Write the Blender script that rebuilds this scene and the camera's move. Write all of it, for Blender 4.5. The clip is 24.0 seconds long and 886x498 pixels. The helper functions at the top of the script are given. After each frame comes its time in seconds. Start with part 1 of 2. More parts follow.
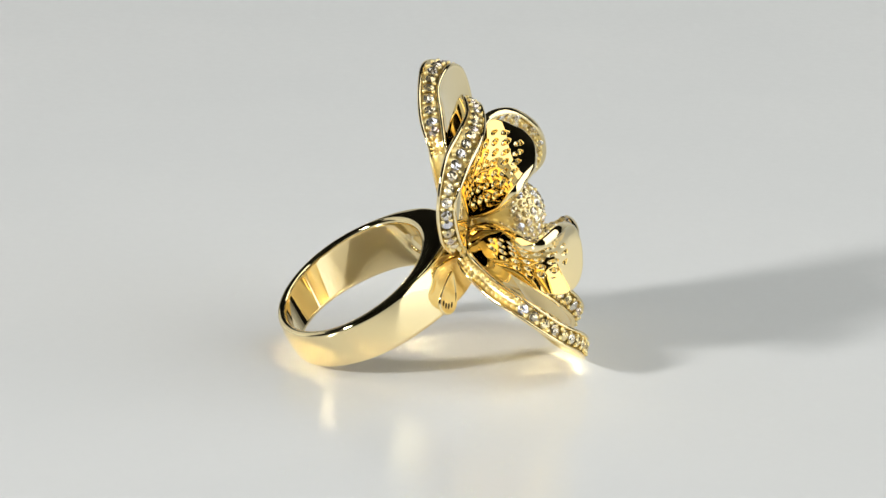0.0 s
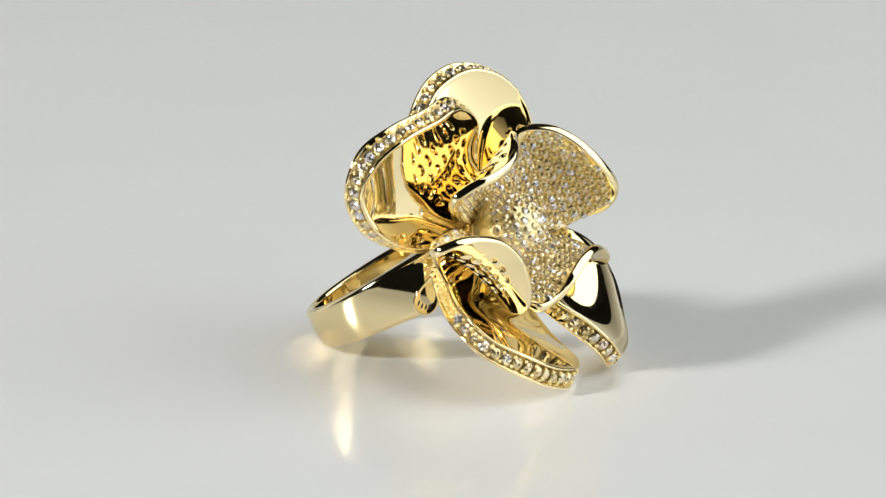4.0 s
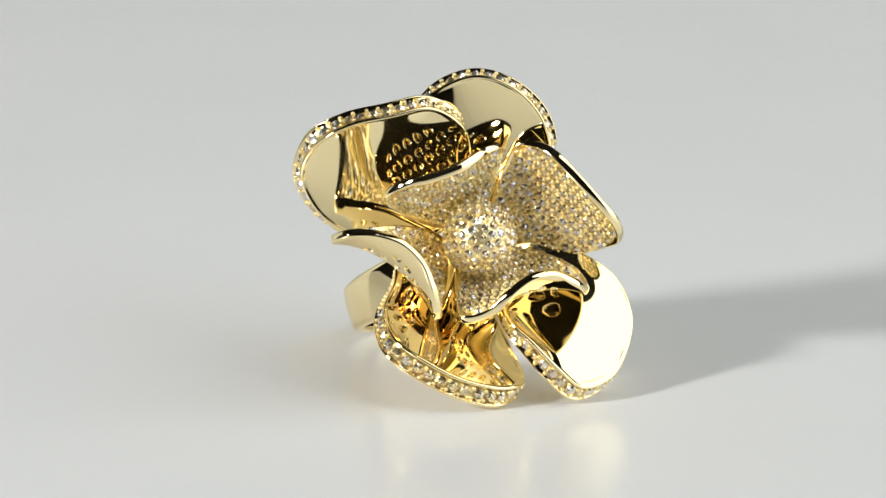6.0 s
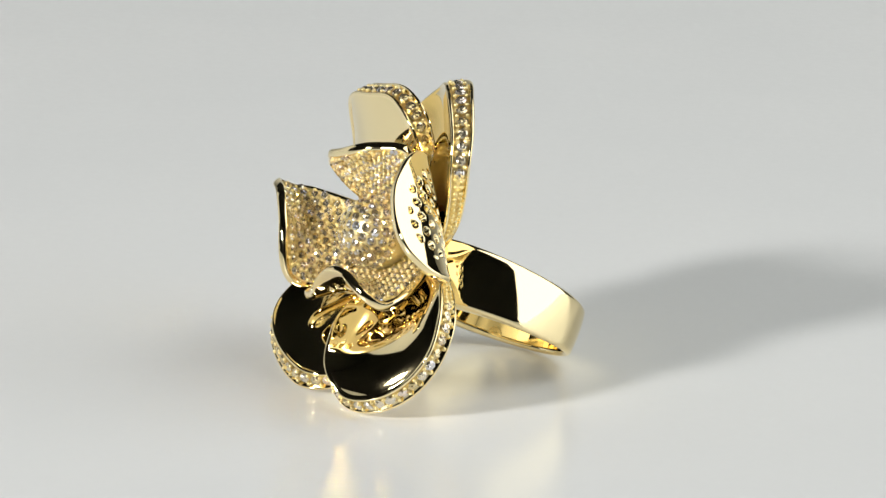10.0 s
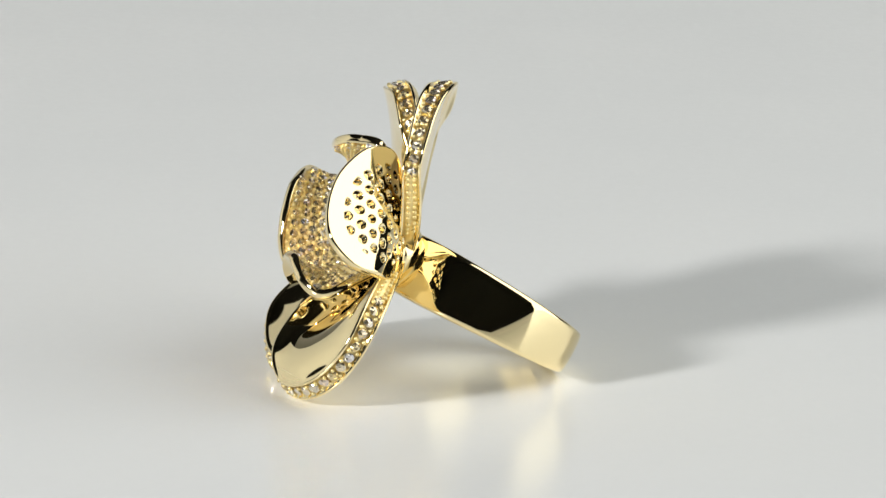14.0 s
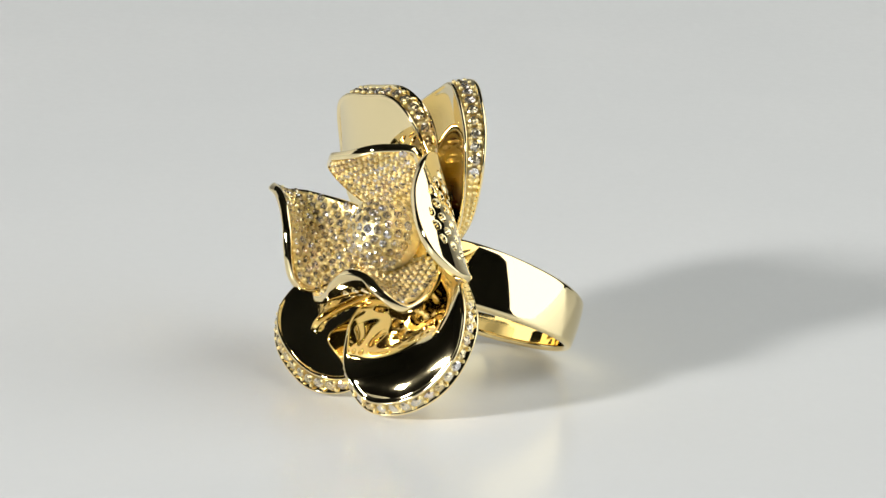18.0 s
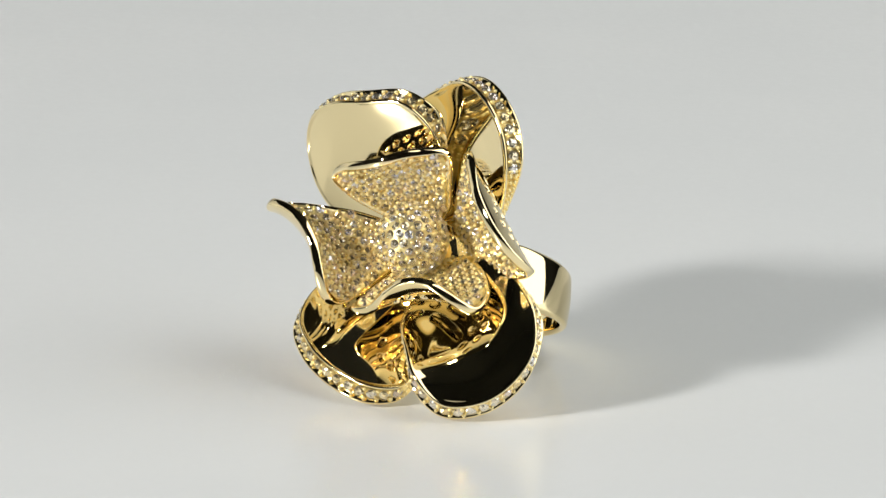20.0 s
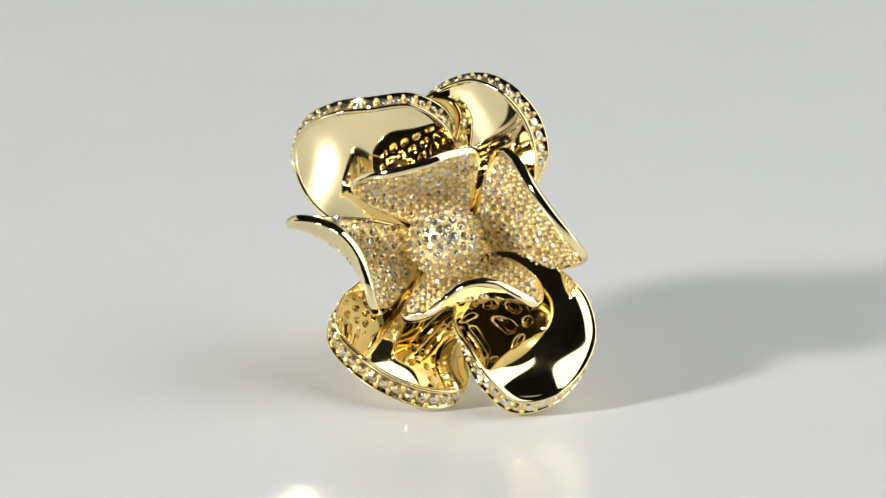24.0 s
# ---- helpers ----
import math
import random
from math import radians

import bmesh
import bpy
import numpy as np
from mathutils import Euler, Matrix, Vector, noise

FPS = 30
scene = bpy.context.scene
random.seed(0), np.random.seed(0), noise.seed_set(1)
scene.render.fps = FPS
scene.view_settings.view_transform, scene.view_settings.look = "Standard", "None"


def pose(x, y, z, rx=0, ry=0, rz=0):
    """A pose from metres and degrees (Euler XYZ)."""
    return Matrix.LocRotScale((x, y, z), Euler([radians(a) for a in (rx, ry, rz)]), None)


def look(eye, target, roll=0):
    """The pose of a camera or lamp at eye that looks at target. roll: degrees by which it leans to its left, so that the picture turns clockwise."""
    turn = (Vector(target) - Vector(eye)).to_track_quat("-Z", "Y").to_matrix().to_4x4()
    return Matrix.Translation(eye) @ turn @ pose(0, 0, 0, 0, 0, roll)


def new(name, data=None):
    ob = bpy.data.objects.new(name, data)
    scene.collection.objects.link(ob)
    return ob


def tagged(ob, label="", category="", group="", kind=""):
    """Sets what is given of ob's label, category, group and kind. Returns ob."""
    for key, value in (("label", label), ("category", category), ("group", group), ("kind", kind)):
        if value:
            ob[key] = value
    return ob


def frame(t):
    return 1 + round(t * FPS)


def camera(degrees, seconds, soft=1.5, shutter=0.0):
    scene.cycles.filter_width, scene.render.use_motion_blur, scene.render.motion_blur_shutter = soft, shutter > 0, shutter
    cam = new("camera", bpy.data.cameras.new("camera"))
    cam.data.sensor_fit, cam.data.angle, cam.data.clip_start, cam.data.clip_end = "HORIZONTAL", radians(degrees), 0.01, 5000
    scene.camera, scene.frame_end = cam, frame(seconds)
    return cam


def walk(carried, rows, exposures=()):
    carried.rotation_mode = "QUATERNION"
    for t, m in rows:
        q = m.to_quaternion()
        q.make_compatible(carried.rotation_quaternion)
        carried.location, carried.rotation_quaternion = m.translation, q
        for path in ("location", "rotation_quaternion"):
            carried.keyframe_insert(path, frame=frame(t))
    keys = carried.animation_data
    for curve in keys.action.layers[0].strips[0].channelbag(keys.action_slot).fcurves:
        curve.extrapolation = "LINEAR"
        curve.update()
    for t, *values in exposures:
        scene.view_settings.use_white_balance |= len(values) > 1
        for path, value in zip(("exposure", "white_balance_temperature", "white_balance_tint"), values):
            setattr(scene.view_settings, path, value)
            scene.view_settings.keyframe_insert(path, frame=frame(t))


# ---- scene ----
# Lengths of the jewel are written in model units of U metres.
U = 0.00068
GROUND = -17.45
PIVOT = (-1.26, -1.31)

cam = camera(11.06, 24.0, soft=1.45)
PITCH = radians(15.64)
DIST = 600.0


def station():
    c, s = math.cos(PITCH), math.sin(PITCH)
    eye = Vector((0.372, -DIST * c - 1.818 * s, DIST * s - 1.818 * c - GROUND)) * U
    return look(eye, eye + Vector((0, c, -s)), 2.47)


walk(cam, [(0.0, station()), (24.0, station())])

# ---- light ----
world = bpy.data.worlds.new("studio_air")
scene.world = world
world.use_nodes = True
world.node_tree.nodes["Background"].inputs[0].default_value = (0.9, 0.95, 1.0, 1)
world.node_tree.nodes["Background"].inputs[1].default_value = 0.02


def softbox(name, eye, target, sx, sy, power, color):
    lamp = bpy.data.lights.new(name, "AREA")
    lamp.shape, lamp.size, lamp.size_y = "RECTANGLE", sx, sy
    lamp.energy, lamp.color = power, color
    ob = new(name, lamp)
    ob.matrix_world = look(eye, target)
    return ob


softbox("key_light", (-0.74, -0.61, 0.42), (0, 0, 0.01), 0.12, 0.12, 10.6, (0.99, 0.985, 0.96))
softbox("side_softbox", (0.703, -0.033, 0.465), (0.223, 0.227, -0.055), 1.1, 1.35, 9.0, (0.965, 0.998, 0.975))
scene.view_settings.exposure = 0.0
# the polished gold throws bright caustics on the table: light that it mirrors is neither cut off nor blurred
scene.cycles.sample_clamp_indirect, scene.cycles.blur_glossy, scene.cycles.caustics_reflective = 0.0, 0.2, True


# ---- materials ----
def material(name, color, metallic=0.0, rough=0.5, ior=1.45):
    m = bpy.data.materials.new(name)
    m.use_nodes = True
    b = m.node_tree.nodes["Principled BSDF"]
    b.inputs["Base Color"].default_value = (*color, 1)
    b.inputs["Metallic"].default_value = metallic
    b.inputs["Roughness"].default_value = rough
    b.inputs["IOR"].default_value = ior
    return m


GOLD = material("polished_gold", (1.0, 0.84, 0.49), 1.0, 0.045)
GRAIN = material("burnished_gold_grain", (1.0, 0.83, 0.42), 1.0, 0.3)


def diamond():
    """Bright faceted stone: clear body over mirror-bright facets; fire and reflected gold are coloured in, varying from
    stone to stone.
    """
    m = bpy.data.materials.new("diamond")
    m.use_nodes = True
    nt = m.node_tree
    body = nt.nodes["Principled BSDF"]
    body.inputs["Roughness"].default_value = 0.0
    body.inputs["IOR"].default_value = 2.3
    body.inputs["Transmission Weight"].default_value = 0.85
    # warm body colour puts in the gold that shows through from beneath
    body.inputs["Base Color"].default_value = (1.0, 0.94, 0.76, 1)
    info = nt.nodes.new("ShaderNodeObjectInfo")
    ramp = nt.nodes.new("ShaderNodeValToRGB")
    # golden, pink and violet facet colours stand in for reflected gold and fire
    ramp.color_ramp.elements[0].color = (0.86, 0.68, 0.33, 1)
    ramp.color_ramp.elements[1].color = (0.9, 0.88, 1.0, 1)
    for at, c in ((0.2, (0.97, 0.83, 0.52)), (0.36, (1.0, 0.97, 0.93)), (0.52, (0.8, 0.66, 0.42)), (0.66, (1.0, 0.86, 0.82)), (0.8, (0.94, 0.85, 0.66)), (0.9, (0.82, 0.84, 1.0))):
        ramp.color_ramp.elements.new(at).color = (*c, 1)
    facet = nt.nodes.new("ShaderNodeBsdfGlossy")
    facet.inputs["Roughness"].default_value = 0.16
    mix = nt.nodes.new("ShaderNodeMixShader")
    mix.inputs[0].default_value = 0.65
    nt.links.new(info.outputs["Random"], ramp.inputs[0])
    nt.links.new(ramp.outputs[0], facet.inputs["Color"])
    nt.links.new(body.outputs[0], mix.inputs[1])
    nt.links.new(facet.outputs[0], mix.inputs[2])
    nt.links.new(mix.outputs[0], nt.nodes["Material Output"].inputs[0])
    return m


GEM = diamond()
# near-black colour that puts in the darkness inside the leaf's slots
SLOT = material("slot_darkness", (0.03, 0.022, 0.012), 0.0, 0.6)


def worn(m, scale, rough, fine, bump=0.0, stain=None):
    """Cloudy and fine-grained variation of gloss, a faint relief and, if asked, pale stains."""
    nt = m.node_tree
    b = nt.nodes["Principled BSDF"]
    co = nt.nodes.new("ShaderNodeTexCoord")
    big, small = nt.nodes.new("ShaderNodeTexNoise"), nt.nodes.new("ShaderNodeTexNoise")
    big.inputs["Scale"].default_value, big.inputs["Detail"].default_value = scale, 4
    small.inputs["Scale"].default_value, small.inputs["Detail"].default_value = fine, 3
    both = nt.nodes.new("ShaderNodeMath")
    both.operation = "ADD"
    span = nt.nodes.new("ShaderNodeMapRange")
    span.inputs[1].default_value, span.inputs[2].default_value = 0.6, 1.4
    span.inputs[3].default_value, span.inputs[4].default_value = rough
    for n in (big, small):
        nt.links.new(co.outputs["Object"], n.inputs["Vector"])
    nt.links.new(big.outputs["Fac"], both.inputs[0])
    nt.links.new(small.outputs["Fac"], both.inputs[1])
    nt.links.new(both.outputs[0], span.inputs[0])
    nt.links.new(span.outputs[0], b.inputs["Roughness"])
    if bump:
        relief = nt.nodes.new("ShaderNodeBump")
        relief.inputs["Strength"].default_value = bump
        relief.inputs["Distance"].default_value = 0.0002
        nt.links.new(small.outputs["Fac"], relief.inputs["Height"])
        nt.links.new(relief.outputs[0], b.inputs["Normal"])
    if stain:
        ramp = nt.nodes.new("ShaderNodeValToRGB")
        ramp.color_ramp.elements[0].position, ramp.color_ramp.elements[1].position = 0.3, 0.7
        ramp.color_ramp.elements[0].color, ramp.color_ramp.elements[1].color = (*stain[0], 1), (*stain[1], 1)
        nt.links.new(big.outputs["Fac"], ramp.inputs[0])
        nt.links.new(ramp.outputs[0], b.inputs["Base Color"])
    return m


TABLE = worn(material("white_acrylic", (0.78, 0.78, 0.78), 0.0, 0.22, 1.4), 22.0, (0.17, 0.25), 900.0, 0.02, ((0.765, 0.77, 0.77), (0.79, 0.79, 0.785)))
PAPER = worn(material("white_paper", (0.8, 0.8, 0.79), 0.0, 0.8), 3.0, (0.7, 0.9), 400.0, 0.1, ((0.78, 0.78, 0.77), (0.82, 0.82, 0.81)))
WALL = worn(material("dark_studio_paint", (0.05, 0.05, 0.05), 0.0, 0.9), 2.0, (0.8, 1.0), 150.0, 0.2, ((0.022, 0.022, 0.021), (0.035, 0.034, 0.032)))
worn(GOLD, 160.0, (0.03, 0.065), 2400.0)
worn(GRAIN, 900.0, (0.26, 0.44), 5000.0)


# ---- geometry helpers ----
def mesh(name, verts, faces, mat, smooth=True):
    me = bpy.data.meshes.new(name)
    me.from_pydata([tuple(v) for v in verts], [], [tuple(f) for f in faces])
    me.materials.append(mat)
    if smooth:
        me.polygons.foreach_set("use_smooth", [True] * len(me.polygons))
    me.update()
    return me


def part(name, me, parent, label=""):
    ob = new(name, me)
    ob.parent = parent
    return tagged(ob, label)


def lift(p):
    """Model units to metres, from the point of the table about which the ring turns."""
    return (np.asarray(p, float) - (*PIVOT, GROUND)) * U


def unit(v):
    return v / np.maximum(np.linalg.norm(v, axis=-1, keepdims=True), 1e-9)


# ---- table and room ----
def slab(name, x0, x1, y0, y1, z0, z1, mat):
    v = [(x, y, z) for z in (z0, z1) for y in (y0, y1) for x in (x0, x1)]
    f = [(0, 2, 3, 1), (4, 5, 7, 6), (0, 1, 5, 4), (2, 6, 7, 3), (0, 4, 6, 2), (1, 3, 7, 5)]
    return tagged(new(name, mesh(name, v, f, mat, False)), kind="structure")


slab("table_top", -2, 2, -1.7, 1.7, -0.02, 0, TABLE)
slab("wall_front", -2, 2, -1.8, -1.7, 0, 1.8, WALL)
slab("wall_left", -2.1, -2, -1.7, 1.7, 0, 1.8, WALL)
slab("wall_right", 2, 2.1, -1.7, 1.7, 0, 1.8, WALL)
slab("wall_back", -2, 2, 1.7, 1.8, 0, 1.8, WALL)
slab("backdrop", -0.98, 1.6, 1.3, 1.31, 0, 0.6, PAPER)


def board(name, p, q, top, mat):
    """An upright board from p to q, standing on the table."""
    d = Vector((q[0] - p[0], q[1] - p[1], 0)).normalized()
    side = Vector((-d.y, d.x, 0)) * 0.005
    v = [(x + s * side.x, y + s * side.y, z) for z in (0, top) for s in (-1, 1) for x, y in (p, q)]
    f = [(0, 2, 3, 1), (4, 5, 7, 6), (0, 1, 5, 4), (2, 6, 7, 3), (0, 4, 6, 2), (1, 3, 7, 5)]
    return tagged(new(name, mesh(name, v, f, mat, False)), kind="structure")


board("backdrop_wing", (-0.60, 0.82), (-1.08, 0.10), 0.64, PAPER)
slab("ceiling", -2, 2, -1.7, 1.7, 1.8, 1.9, WALL)

# ---- the ring ----
ring = tagged(new("ring"), "yellow gold flower cocktail ring set with diamonds, on white acrylic", "ring")
FACE = unit(np.array([0.0, -0.85, 0.52]))


def spline(keys, u):
    """Points of a smooth closed line through the keys; u counts keys."""
    k = np.asarray(keys, float)
    m = len(k)
    i = np.floor(u).astype(int)
    f = (u - i)[:, None]
    p0, p1, p2, p3 = k[(i - 1) % m], k[i % m], k[(i + 1) % m], k[(i + 2) % m]
    return 0.5 * (2 * p1 + (p2 - p0) * f + (2 * p0 - 5 * p1 + 4 * p2 - p3) * f ** 2 + (3 * p1 - p0 - 3 * p2 + p3) * f ** 3)


def even(keys, n):
    """The places along a closed line of keys that lie evenly spaced, counted in keys."""
    u = np.linspace(0, len(keys), n * 6 + 1)
    c = spline(keys, u)
    d = np.concatenate([[0], np.cumsum(np.linalg.norm(np.diff(c, axis=0), axis=1))])
    return np.interp(np.linspace(0, d[-1], n, endpoint=False), d, u)


def membrane(line, nv, bow=0.0):
    """A taut skin stretched over a closed line, bowed along its mean normal. Rows run from the middle to the line."""
    n = len(line)
    coef = np.fft.fft(line, axis=0)
    k = np.abs(np.fft.fftfreq(n, 1.0 / n))[:, None]
    mid = line.mean(0)
    area = np.cross(line - mid, np.roll(line, -1, 0) - mid).sum(0)
    nrm = unit(area)
    if nrm @ FACE < 0:
        nrm = -nrm
    rows = []
    for v in np.linspace(0, 1, nv):
        rows.append(np.real(np.fft.ifft(coef * v ** k, axis=0)) + nrm * bow * (1 - v * v))
    return np.array(rows), nrm


def skin_normals(g, toward):
    du = np.roll(g, -1, 1) - np.roll(g, 1, 1)
    dv = np.gradient(g, axis=0)
    nn = unit(np.cross(du, dv))
    if (nn.reshape(-1, 3) @ toward).mean() < 0:
        nn = -nn
    nn[0] = nn[1].mean(0)
    return nn


def tube_faces(rows, n):
    """Quads between closed rows of n points each."""
    return [(a * n + i, a * n + (i + 1) % n, (a + 1) * n + (i + 1) % n, (a + 1) * n + i) for a in range(rows - 1) for i in range(n)]


def lattice(g, nn, step, vmax, flat):
    """Points of a triangular lattice laid on a skin: places, normals, and the gaps between them."""
    e1 = unit(np.cross(flat, [0.3, 0.2, 1.0]))
    e2 = np.cross(flat, e1)
    nv = g.shape[0]
    keep = g[: int(nv * vmax)].reshape(-1, 3)
    kn = nn[: int(nv * vmax)].reshape(-1, 3)
    uv = np.stack([keep @ e1, keep @ e2], 1)
    lo, hi = uv.min(0), uv.max(0)
    spots, gaps = [], []
    row = 0
    y = lo[1]
    while y < hi[1] + step:
        x = lo[0] + (0.5 * step if row % 2 else 0)
        while x < hi[0] + step:
            for kind, (ox, oy) in enumerate(((0, 0), (0.5 * step, 0.289 * step), (0.0, 0.577 * step))):
                d = ((uv - (x + ox, y + oy)) ** 2).sum(1)
                j = d.argmin()
                if d[j] < 0.26 ** 2:
                    (gaps if kind else spots).append((keep[j], kn[j]))
            x += step
        y += step * 0.866
        row += 1
    return spots, gaps


def frame_of(p, n, spin=0.0):
    """A pose at p whose z runs along n."""
    q = Vector(n).to_track_quat("Z", "Y").to_matrix().to_4x4()
    return Matrix.Translation(Vector(lift(p))) @ q @ Matrix.Rotation(spin, 4, "Z")


def brilliant(seed):
    """A small round stone of diameter one unit: a crown of many facets that lean every way, a girdle and a pavilion."""
    rnd = random.Random(seed)
    v, f, starts = [(0, 0, 0.16)], [], []
    for r, z, m, wob in ((0.17, 0.17, 5, 0.06), (0.34, 0.12, 9, 0.07), (0.49, 0.0, 12, 0.0), (0.49, -0.05, 12, 0.0)):
        starts.append((len(v), m))
        turn = rnd.random() * 6
        v.extend((r * math.cos(2 * math.pi * (a + 0.3 * wob * 20 * (rnd.random() - 0.5)) / m + turn), r * math.sin(2 * math.pi * a / m + turn), z + rnd.uniform(-wob, wob)) for a in range(m))
    v.append((0, 0, -0.42))
    o, m = starts[0]
    f += [(0, o + i, o + (i + 1) % m) for i in range(m)]
    for (o, m), (p, k) in zip(starts[:3], starts[1:]):
        # zip two loops of unlike count together
        ang = lambda q: math.atan2(v[q][1], v[q][0]) % (2 * math.pi)
        left = sorted(range(o, o + m), key=ang)
        right = sorted(range(p, p + k), key=ang)
        i = j = 0
        while i < m or j < k:
            a, b = left[i % m], right[j % k]
            na, nb = ang(left[(i + 1) % m]) + (2 * math.pi if i + 1 >= m else 0), ang(right[(j + 1) % k]) + (2 * math.pi if j + 1 >= k else 0)
            if j >= k or (i < m and na < nb):
                f.append((a, b, left[(i + 1) % m]))
                i += 1
            else:
                f.append((a, b, right[(j + 1) % k]))
                j += 1
    o, m = starts[3]
    ring_of = sorted(range(o, o + m), key=lambda q: math.atan2(v[q][1], v[q][0]))
    f += [(ring_of[i], len(v) - 1, ring_of[(i + 1) % m]) for i in range(m)]
    me = mesh("gem", np.array(v) * U, f, GEM, False)
    b = bmesh.new()
    b.from_mesh(me)
    bmesh.ops.recalc_face_normals(b, faces=b.faces)
    b.to_mesh(me)
    b.free()
    return me


BRILLIANTS = [brilliant(k) for k in range(7)]


def gems(parent, places, size):
    for p, n in places:
        ob = new("gem", random.choice(BRILLIANTS))
        ob.parent = parent
        n = unit(n + np.array([random.gauss(0, 0.1) for _ in range(3)]))
        ob.matrix_basis = frame_of(p, n, random.random() * 6) @ Matrix.Diagonal((size, size, size, 1))


BALL = []


def beads(name, parent, places, radius, label):
    """Small gold grains, joined."""
    if not BALL:
        b = bmesh.new()
        bmesh.ops.create_icosphere(b, subdivisions=2, radius=1.0)
        BALL.extend([np.array([tuple(x.co) for x in b.verts]), [tuple(x.index for x in q.verts) for q in b.faces]])
        b.free()
    if not places:
        return
    v, f = [], []
    for p, n in places:
        s = radius * random.uniform(0.85, 1.15)
        f.extend(tuple(i + len(v) * len(BALL[0]) for i in q) for q in BALL[1])
        v.append(BALL[0] * s + p + n * s * 0.45)
    tagged(part(name, mesh(name, lift(np.concatenate(v)), f, GRAIN), parent, label), kind="stuff")


def waves(t, mean, *pairs):
    """A radius that swells and shrinks round a circle: a cosine and a sine for each order."""
    return mean + sum(p * math.cos((k + 1) * t) + q * math.sin((k + 1) * t) for k, (p, q) in enumerate(pairs))


def band():
    """A finger band: round inside, its outer flanks running out nearly straight into the flower."""
    c = np.array([3.13, 6.82, -9.0])
    h = unit(np.array([-0.2, 0.57, 1.0]))
    n = np.array([0.5, -1.0, 0.0])
    e1 = unit(n - h * (n @ h))
    e2 = np.cross(h, e1)
    na = 360
    turns = np.linspace(0, 2 * math.pi, na, endpoint=False)
    outer = [waves(t, 12.39, (0.8, -1.07), (0.53, -0.34), (0.17, -0.33), (-0.05, -0.1)) for t in turns]

    def hole(t):
        return waves(t, 10.81, (-0.44, -0.01), (0.0, 0.3))

    verts = []
    for t, ro in zip(turns, outer):
        ri = hole(t) - 0.6 * math.log(1 + math.exp((hole(t) - ro + 0.9) / 0.6))
        r = min(0.65, 0.47 * (ro - ri))
        hw = 3.39 + 0.66 * ro * math.cos(t) / 12
        d = math.cos(t) * e1 + math.sin(t) * e2
        section = []
        for cx, cy, a0 in ((ro - r, r - hw, -90), (ro - r, hw - r, 0), (ri + r, hw - r, 90), (ri + r, r - hw, 180)):
            for k in range(5):
                q = radians(a0 + 22.5 * k)
                section.append((cx + r * math.cos(q), cy + r * math.sin(q)))
            if a0 == -90:
                # a slightly crowned outside
                section += [(ro + 0.16 * (1 - w * w), w * (hw - r)) for w in np.linspace(-0.85, 0.85, 9)]
            if a0 == 90:
                # the inside, with a shallow oval hollow behind the flower
                turn = (t + math.pi) % (2 * math.pi) - math.pi
                for w in np.linspace(0.92, -0.92, 25):
                    q = 1 - ((turn + 0.05) / 0.34) ** 2 - (w * hw / 2.3) ** 2
                    q = min(max(q / 0.3, 0), 1)
                    section.append((ri + 0.3 * q * q * (3 - 2 * q), w * (hw - r)))
        m = len(section)
        verts += [c + x * d + y * h for x, y in section]
    faces = [(i * m + j, i * m + (j + 1) % m, ((i + 1) % na) * m + (j + 1) % m, ((i + 1) % na) * m + j) for i in range(na) for j in range(m)]
    ob = part("band", mesh("band", lift(verts), faces, GOLD), ring, "plain polished gold finger band")
    # worn maker's stamp inside the band, opposite the flower: small raised bars
    bars, quads = [], []
    for k, (w, w0, w1) in enumerate(((-0.34, -1.3, 1.1), (-0.26, -0.6, 1.3), (-0.17, -1.2, 0.4), (-0.09, -0.9, 1.2), (0.02, -1.2, 1.0), (0.10, -0.4, 1.3))):
        for du, wh in ((-0.016, w0), (0.016, w0), (0.016, w1), (-0.016, w1)):
            t = math.pi + w + du
            for dr in (0.02, -0.12):
                bars.append(c + (hole(t) + dr) * (math.cos(t) * e1 + math.sin(t) * e2) + wh * h)
        o = 8 * k
        quads += [(o + 1, o + 3, o + 5, o + 7), (o, o + 2, o + 3, o + 1), (o + 2, o + 4, o + 5, o + 3), (o + 4, o + 6, o + 7, o + 5), (o + 6, o, o + 1, o + 7)]
    part("stamp", mesh("stamp", lift(bars), quads, GOLD, False), ob, "worn maker's stamp, unreadable")


band()

# Section of the gem-set edge: across the thickness, outward.
EDGE = [(1.0, -0.25), (1.0, -0.05), (0.93, 0.12), (0.8, 0.16), (0.72, 0.1), (0.66, -0.45), (-0.66, -0.45), (-0.72, 0.1), (-0.8, 0.16), (-0.93, 0.12), (-1.0, -0.05), (-1.0, -0.25)]


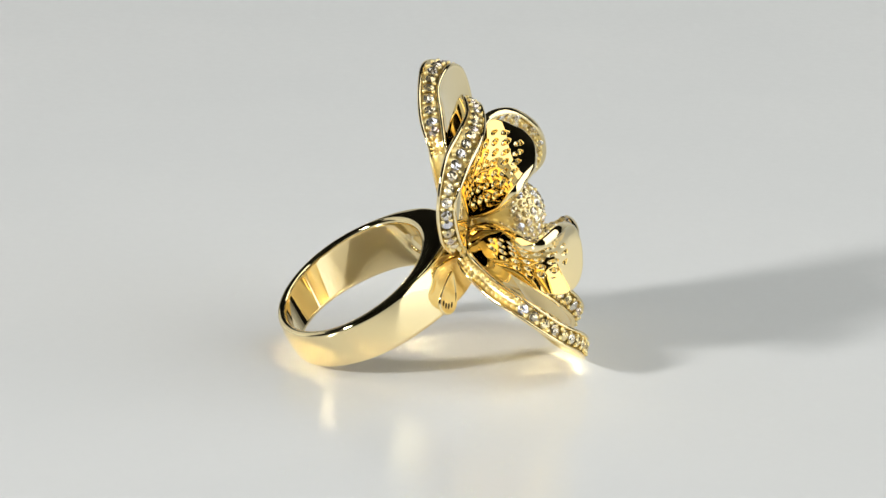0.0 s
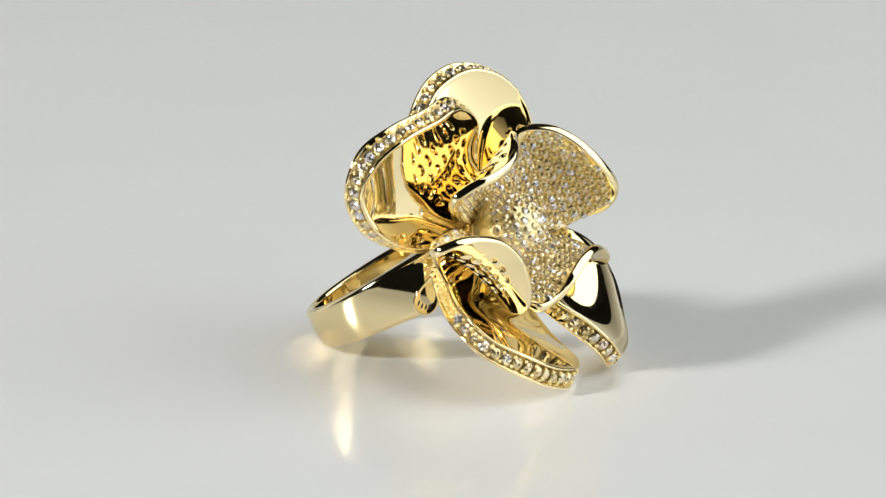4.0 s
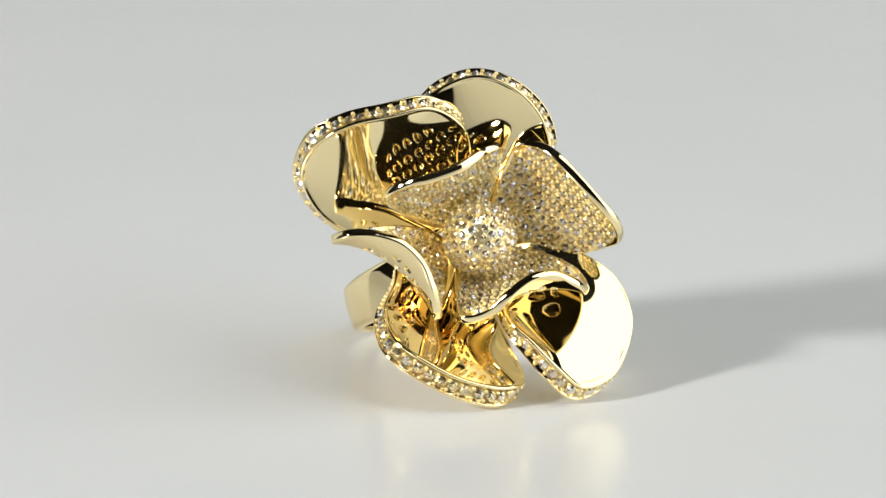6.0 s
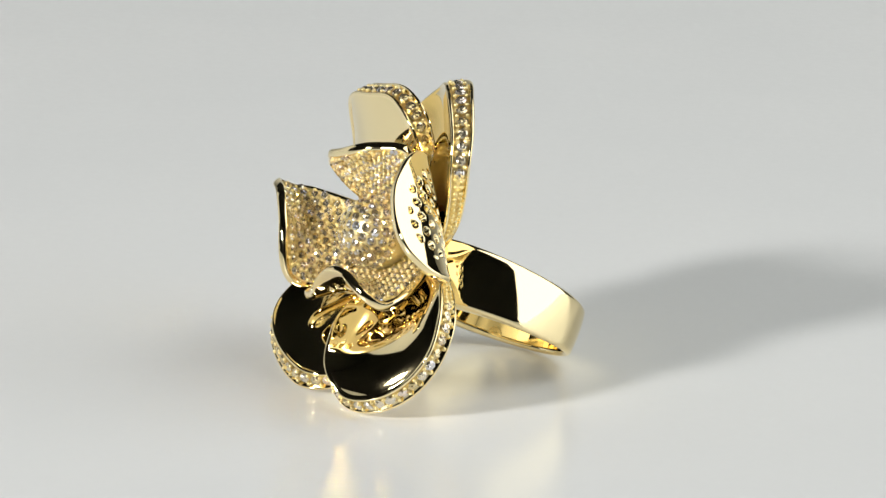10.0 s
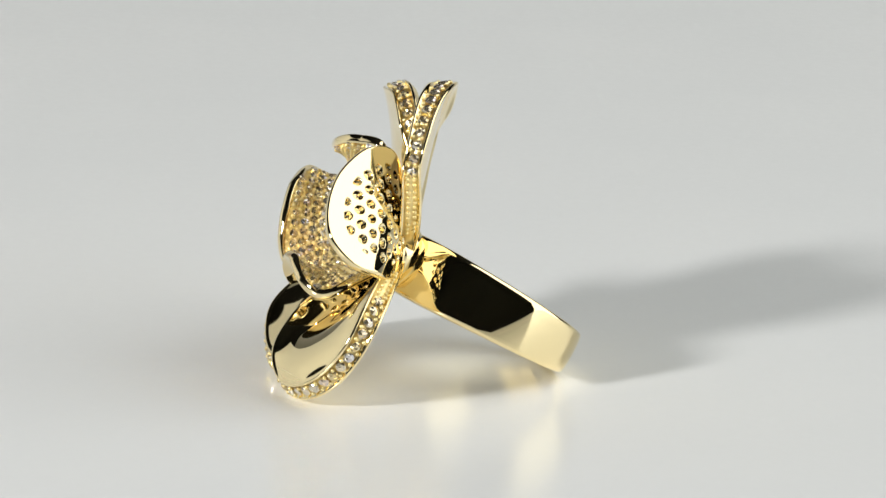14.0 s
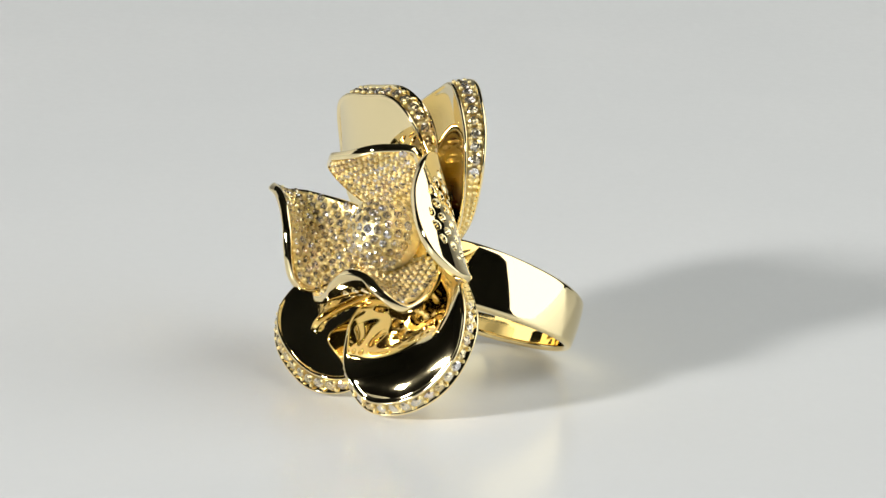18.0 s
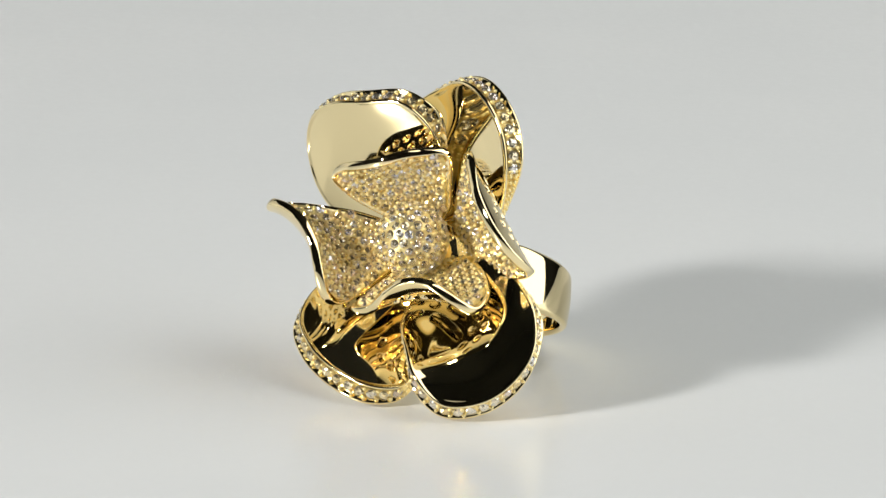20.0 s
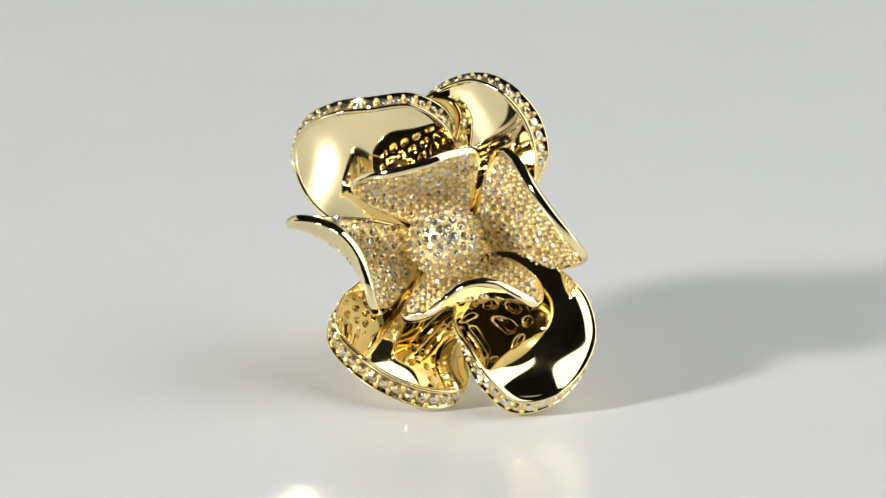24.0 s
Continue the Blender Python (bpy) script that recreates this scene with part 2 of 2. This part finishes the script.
def outer_petal(back, front, hub, gems_on, lobe, hollow, fold, power, n=260, nv=40):
    """A petal with a broad gem-set edge between two rails; its polished face swells out in a lobe and dips to the hub."""
    mid = [tuple((np.array(p) + q) / 2) for p, q in zip(back, front)] + hub
    u = even(mid, n)
    lean = 1.3 * FACE
    kk = spline(list(back) + [np.array(p) - lean for p in hub], u)
    ff = spline(list(front) + [np.array(p) + lean for p in hub], u)
    half = (np.linalg.norm(ff - kk, axis=1) / 2)[:, None]
    line, wide = (ff + kk) / 2, unit(ff - kk)
    along = unit(np.roll(line, -1, 0) - np.roll(line, 1, 0))
    out = unit(np.cross(along, wide))
    if ((line - line.mean(0)) * out).sum() < 0:
        out = -out
    wide = unit(wide - along * (wide * along).sum(1, keepdims=True))
    last = len(back) - 1
    # the outer part of the face swells or sinks as one broad lobe, the part towards the hub is hollow
    root = np.mean(hub, axis=0)
    reach = np.mean(front[2:-2], axis=0) - root
    v = np.linspace(0, 1, nv)[:, None]

    def shaped(edge, share):
        g, nrm = membrane(edge, nv)
        outward = unit(reach - nrm * (reach @ nrm))
        rel = (g - root - 0.7 * reach) * 2 / np.linalg.norm(reach)
        x, y = rel @ outward, rel @ np.cross(nrm, outward)
        s = np.clip(((g - root) @ reach / (reach @ reach) - fold[0]) / (fold[1] - fold[0]), 0, 1)
        s = s * s * (3 - 2 * s)
        stand = sum(q * w for q, w in zip(lobe, (1.0, x, y, x * y, x * x, y * y)))
        return g + nrm * (share * stand * s * (1 - v ** power) - hollow * (1 - s) * (1 - v * v))[..., None], nrm

    fore, nrm = shaped(ff - out * 0.25, 1.0)
    hind, _ = shaped(kk - out * 0.25, 0.8)
    hind = hind + nrm * (1.5 * (1 - v ** 6))[..., None]
    verts = list(fore) + [line + wide * half * w + out * o for w, o in EDGE[1:-1]] + list(hind[::-1])
    rows = len(verts)
    skin = mesh("outer_petal", lift(np.concatenate(verts)), tube_faces(rows, n), GOLD)
    skin.materials.append(GRAIN)
    for i in range((nv + 4) * n, (nv + 5) * n):
        skin.polygons[i].material_index = 1
    ob = part("outer_petal", skin, ring, "polished gold petal with a diamond-set edge")
    # stones and grains along the edge
    length = np.linalg.norm(np.roll(line, -1, 0) - line, axis=1).sum()
    at = lambda k: float(np.interp(k, u, np.arange(n))) / n * length
    s, stop = at(gems_on[0]), at(gems_on[1])
    stones, grains = [], []
    step = 1.74
    while s < stop:
        for q, into, offs in ((s, stones, (0,)), (s + step / 2, grains, (-0.42, 0.42))):
            i = int(q / length * n) % n
            for off in offs:
                into.append((line[i] + wide[i] * off * half[i] + out[i] * (-0.06 if off == 0 else -0.05), out[i]))
        s += step
    gems(ob, stones, 1.5)
    for a, b in ((at(0), at(gems_on[0])), (stop, at(last))):
        q = a
        while q < b:
            i = int(q / length * n) % n
            for off in (-0.3, 0.3):
                grains.append((line[i] + wide[i] * off * half[i] - out[i] * 0.08, out[i]))
            q += 0.8
    beads("bead", ob, grains, 0.27, "small gold grains holding the stones")
    return ob


def inner_petal(line, bow, drilled, thick=1.25, n=420, nv=70):
    edge = spline(line, even(line, n))
    edge = edge + 0.25 * unit(edge.mean(0) - edge)
    g, flat = membrane(edge, nv, bow)
    nn = skin_normals(g, FACE)
    back = g - nn * thick
    e1 = unit(np.cross(flat, [0.3, 0.2, 1.0]))
    e2 = np.cross(flat, e1)
    uv = np.stack([back @ e1, back @ e2], -1)
    # drilled holes behind the stones
    step = 1.95
    row = np.round(uv[..., 1] / (step * 0.866))
    best = np.full(uv.shape[:2], 9.0)
    for dr in (-1, 0, 1):
        rr = row + dr
        shift = np.where(rr % 2 == 0, 0.0, 0.5 * step)
        cx = np.round((uv[..., 0] - shift) / step) * step + shift
        best = np.minimum(best, np.hypot(uv[..., 0] - cx, uv[..., 1] - rr * step * 0.866))
    v = np.linspace(0, 1, nv)[:, None]
    dip = np.clip((0.6 - best) / 0.1, 0, 1) * np.clip((drilled - v) / 0.05, 0, 1)
    back = back + nn * (0.85 * dip * dip * (3 - 2 * dip))[..., None]
    along = unit(np.roll(edge, -1, 0) - np.roll(edge, 1, 0))
    out = unit(np.cross(along, nn[-1]))
    if ((edge - edge.mean(0)) * out).sum() < 0:
        out = -out
    verts = list(g) + [edge - nn[-1] * thick * q + out * o for q, o in ((0.08, 0.14), (0.25, 0.22), (0.5, 0.26), (0.75, 0.22), (0.92, 0.14))] + list(back[::-1])
    skin = mesh("inner_petal", lift(np.concatenate(verts)), tube_faces(len(verts), n), GOLD)
    skin.materials.append(GRAIN)
    for i in range(int(nv * 0.95) * n):
        skin.polygons[i].material_index = 1
    ob = part("inner_petal", skin, ring, "gold petal paved with diamonds, drilled behind")
    spots, gaps = lattice(g, nn, 1.34, 0.93, flat)
    gems(ob, [(p + q * 0.05, q) for p, q in spots], 1.3)
    beads("bead", ob, gaps, 0.25, "small gold grains holding the stones")
    return ob


def dome():
    c, r, up = np.array([1.5, -11.7, 2.5]), 4.7, unit(np.array([0.05, -0.9, 0.35]))
    n, nv = 64, 24
    e1 = unit(np.cross(up, [1, 0, 0.2]))
    e2 = np.cross(up, e1)
    a = np.linspace(0, 2 * math.pi, n, endpoint=False)[:, None]
    ring_dir = np.cos(a) * e1 + np.sin(a) * e2
    rows = [c + r * (math.sin(t) * ring_dir + math.cos(t) * up) for t in np.linspace(0.001, 3.0, nv)]
    ob = part("centre_dome", mesh("centre_dome", lift(np.concatenate(rows)), tube_faces(nv, n), GRAIN), ring, "small gold dome paved with diamonds")
    spots, gaps = [], []
    for k in range(6):
        t = 0.29 * k
        m = max(1, round(2 * math.pi * r * math.sin(t) / 1.36))
        for i in range(m):
            b = 2 * math.pi * (i + 0.5 * (k % 2)) / m
            d = math.sin(t) * (math.cos(b) * e1 + math.sin(b) * e2) + math.cos(t) * up
            spots.append((c + r * d, d))
            b += math.pi / m
            d = math.sin(t + 0.145) * (math.cos(b) * e1 + math.sin(b) * e2) + math.cos(t + 0.145) * up
            gaps.append((c + r * d, d))
    gems(ob, spots, 1.3)
    beads("bead", ob, gaps, 0.25, "small gold grains holding the stones")


def gallery():
    """The cup behind the petals that carries them on the band."""
    c, up = np.array([3.2, -7.6, -0.3]), FACE
    e1 = unit(np.cross(up, [1, 0, 0.2]))
    e2 = np.cross(up, e1)
    n = 48
    a = np.linspace(0, 2 * math.pi, n, endpoint=False)[:, None]
    d = np.cos(a) * e1 + np.sin(a) * e2
    rows = [c + r * d + z * up for r, z in ((0.01, 1.2), (4.0, 1.0), (4.6, 0.0), (4.2, -2.0), (3.4, -3.6), (0.01, -3.8))]
    part("gallery", mesh("gallery", lift(np.concatenate(rows)), tube_faces(6, n), GOLD), ring, "gold cup joining the flower to the band")


def shoulder_leaf():
    """A small drop-shaped plate where the band's shoulder meets the flower, with a few slots at its round end."""
    c = np.array([-4.9, -3.5, -6.5])
    out = unit(np.array([-0.75, -0.64, 0.16]))
    up = np.array([2.0, -0.6, 5.4])
    up = unit(up - out * (up @ out))
    side = np.cross(out, up)
    n = 48

    def drop(f, d):
        row = []
        for k in range(n):
            a = 2 * math.pi * k / n
            y = math.cos(a)
            row.append(c + f * (1.75 * math.sin(a) * (1 - 0.45 * (y + 0.4)) * side + 2.9 * y * up) + d * out)
        return np.array(row)

    rows = [drop(f, d) for f, d in ((0.01, 0.1), (0.4, 0.12), (0.7, 0.16), (0.84, 0.26), (0.92, 0.34), (0.98, 0.3), (1.0, 0.1), (0.95, -0.9))]
    ob = part("shoulder_leaf", mesh("shoulder_leaf", lift(np.concatenate(rows)), tube_faces(len(rows), n), GOLD), ring, "small drop-shaped gold plate on the shoulder")
    # the slots aren't cut in: thin near-black plates give their dark insides
    for k in range(4):
        v, o = [], c + up * (-1.75 + 0.12 * (k - 1.5) ** 2) + side * 0.52 * (k - 1.5) + out * 0.14
        for d in (0.0, 0.05):
            for a in range(10):
                t = 2 * math.pi * a / 10
                v.append(o + 0.13 * math.cos(t) * side + 0.4 * math.sin(t) * up + d * out)
        part("slot", mesh("slot", lift(v), [tuple(range(10, 20))] + [(a, (a + 1) % 10, 10 + (a + 1) % 10, 10 + a) for a in range(10)], SLOT, False), ob, "dark narrow slot")


gallery()
shoulder_leaf()

# Outer petals: the back and the front rail of the gem-set edge, then the keys that close both towards the hub.
# gems_on: the keys between which stones are set; lobe: how far the outer face stands out, by place outward and across (1, x, y, xy, xx, yy); hollow: how deep it lies near the hub.
outer_petal(back=[(1.4, -3.0, 12.0), (0.8, -4.0, 17.3), (-3.9, -4.2, 19.9), (-9.6, -4.2, 19.1), (-14.8, -2.6, 17.5), (-18.8, -0.4, 14.2), (-20.0, 0.2, 8.8), (-17.3, -0.7, 4.0), (-12.6, -2.3, 1.2)],
            front=[(2.4, -5.5, 11.2), (0.5, -6.6, 16.0), (-3.9, -6.8, 18.7), (-9.2, -6.9, 18.0), (-14.3, -6.0, 16.9), (-18.2, -3.9, 14.1), (-19.6, -2.3, 9.5), (-17.5, -3.2, 4.8), (-13.3, -4.7, 1.9)],
            hub=[(-6.5, -4.6, 0.2), (-1.0, -5.2, 2.2), (2.0, -5.2, 6.5)], gems_on=(0.5, 7.6), lobe=(0.42,), hollow=0.0, fold=(0.1, 0.6), power=2)
outer_petal(back=[(-6.5, -0.2, 12.1), (-4.0, 1.2, 16.5), (-0.6, 1.2, 20.3), (4.2, 0.2, 22.1), (8.6, -2.3, 21.3), (12.3, -4.5, 18.2), (13.8, -5.9, 13.6), (12.3, -5.3, 8.6), (9.8, -4.9, 4.0)],
            front=[(-8.0, -2.1, 13.8), (-4.6, -1.8, 17.3), (-0.7, -1.7, 20.1), (3.5, -3.4, 21.9), (7.7, -5.5, 20.7), (10.9, -7.0, 17.3), (12.3, -7.9, 12.8), (12.1, -7.9, 7.9), (10.4, -7.7, 3.3)],
            hub=[(5.5, -6.0, 0.6), (0.0, -4.6, 2.2), (-4.5, -2.8, 7.0)], gems_on=(0.6, 6.2), lobe=(-1.2,), hollow=1.2, fold=(0.1, 0.6), power=2)
outer_petal(back=[(3.9, -15.7, -8.3), (5.6, -19.4, -11.2), (8.0, -22.0, -14.1), (11.8, -21.6, -16.9), (16.4, -19.5, -16.3), (19.6, -16.8, -13.7), (21.0, -14.1, -9.8), (20.6, -11.7, -5.4), (17.1, -9.5, -2.7), (12.6, -7.7, -1.3)],
            front=[(3.5, -17.7, -6.3), (6.0, -21.2, -8.9), (8.9, -23.4, -11.9), (12.7, -23.0, -14.7), (17.3, -21.2, -14.0), (20.3, -18.4, -11.3), (21.6, -15.9, -7.3), (20.1, -13.7, -3.2), (16.7, -11.5, -0.6), (13.0, -9.3, 0.6)],
            hub=[(7.0, -7.6, -0.2), (4.0, -11.0, -3.4)], gems_on=(0.5, 7.6), lobe=(0.12, 1.96, 1.29, -2.5, -0.79, 0.03), hollow=0.9, fold=(0.18, 0.79), power=3.9)
outer_petal(back=[(-5.3, -4.6, -2.6), (-9.2, -7.6, -5.4), (-12.3, -11.7, -7.5), (-12.8, -16.5, -10.4), (-9.5, -20.2, -13.1), (-4.7, -21.9, -15.5), (0.8, -22.1, -16.9), (4.7, -19.3, -16.4), (5.6, -15.5, -13.2)],
            front=[(-6.6, -5.6, -0.1), (-8.8, -9.3, -3.5), (-11.4, -13.4, -5.7), (-11.2, -17.8, -8.6), (-7.7, -21.2, -10.9), (-3.0, -22.5, -13.1), (2.2, -22.4, -14.3), (5.6, -20.0, -14.0), (5.0, -16.0, -11.2)],
            hub=[(3.2, -11.4, -6.8), (0.6, -8.0, -2.2)], gems_on=(2.0, 6.9), lobe=(0.0,), hollow=1.1, fold=(0.2, 0.9), power=4)
# Edge of each inner petal, all round, how it is bowed and how far out it is drilled.
inner_petal([(-11.0, -11.1, 8.1), (-9.5, -12.6, 9.8), (-7.1, -13.9, 10.7), (-4.4, -14.3, 11.5), (-1.9, -14.3, 12.4), (0.4, -13.5, 13.4), (2.6, -11.9, 13.9), (5.2, -10.0, 13.9), (4.8, -9.0, 10.0), (4.0, -7.2, 5.2), (0.4, -6.4, 2.4), (-3.8, -7.8, 3.4), (-8.2, -9.8, 5.7)], -1.0, 0.84)
inner_petal([(6.6, -8.9, 13.6), (7.9, -11.1, 14.6), (9.8, -13.8, 14.0), (12.1, -16.6, 11.4), (14.8, -18.1, 8.3), (17.6, -18.2, 5.1), (19.3, -15.8, 2.1), (18.6, -12.6, 0.4), (15.6, -11.0, -0.6), (11.0, -8.8, -1.0), (5.8, -7.0, 0.6), (4.4, -6.6, 4.3), (5.5, -7.7, 9.2)], -1.7, 0.78)
inner_petal([(-3.2, -19.3, -5.4), (-0.3, -20.4, -4.6), (2.2, -20.8, -1.8), (5.3, -20.9, 0.3), (8.9, -20.5, 0.5), (12.3, -20.3, -1.0), (14.7, -18.3, -2.7), (13.9, -14.4, -1.0), (9.6, -9.0, 0.2), (3.0, -7.2, 0.5), (-0.8, -9.7, -1.5), (-2.8, -16.0, -4.4)], -1.0, 0.75)
inner_petal([(-18.9, -12.6, 4.4), (-17.3, -15.0, 5.8), (-14.0, -16.5, 5.8), (-10.8, -18.1, 4.8), (-8.3, -19.3, 2.3), (-6.9, -20.2, -1.0), (-5.9, -19.9, -4.6), (-4.7, -16.6, -5.6), (-0.9, -7.6, -0.5), (-2.6, -7.0, 2.3), (-8.4, -9.2, 4.1), (-15.0, -11.0, 4.6)], -1.0, 0.72)
dome()


def motions():
    """The ring turns on the spot and back."""
    rows = [(0.0, 96.5), (0.4, 97.9), (1.0, 98.2), (1.6, 98.0), (2.0, 95.6), (2.5, 88.3), (3.2, 75.6), (3.9, 60.3),
            (4.5, 47.2), (5.0, 37.9), (5.5, 27.8), (6.0, 20.1), (6.5, 10.7), (7.0, 0.0), (7.5, -11.6), (8.0, -24.8),
            (8.5, -36.6), (9.0, -45.0), (9.5, -51.4), (10.0, -56.2), (10.5, -60.7), (11.2, -66.4), (11.9, -71.0), (12.5, -74.1),
            (13.0, -76.2), (13.5, -77.9), (14.0, -79.0), (14.5, -79.4), (15.0, -79.4), (15.5, -79.1), (16.0, -75.7), (16.5, -70.0),
            (17.0, -64.2), (17.5, -57.2), (18.0, -49.1), (18.5, -42.8), (19.2, -34.8), (19.9, -28.0), (20.5, -23.2), (21.0, -19.6),
            (21.5, -15.3), (22.0, -11.5), (22.5, -8.4), (23.0, -6.4), (23.5, -4.7), (24.0, -4.6)]
    walk(ring, [(t, pose(PIVOT[0] * U, PIVOT[1] * U, 0, 0, 0, a)) for t, a in rows])


motions()
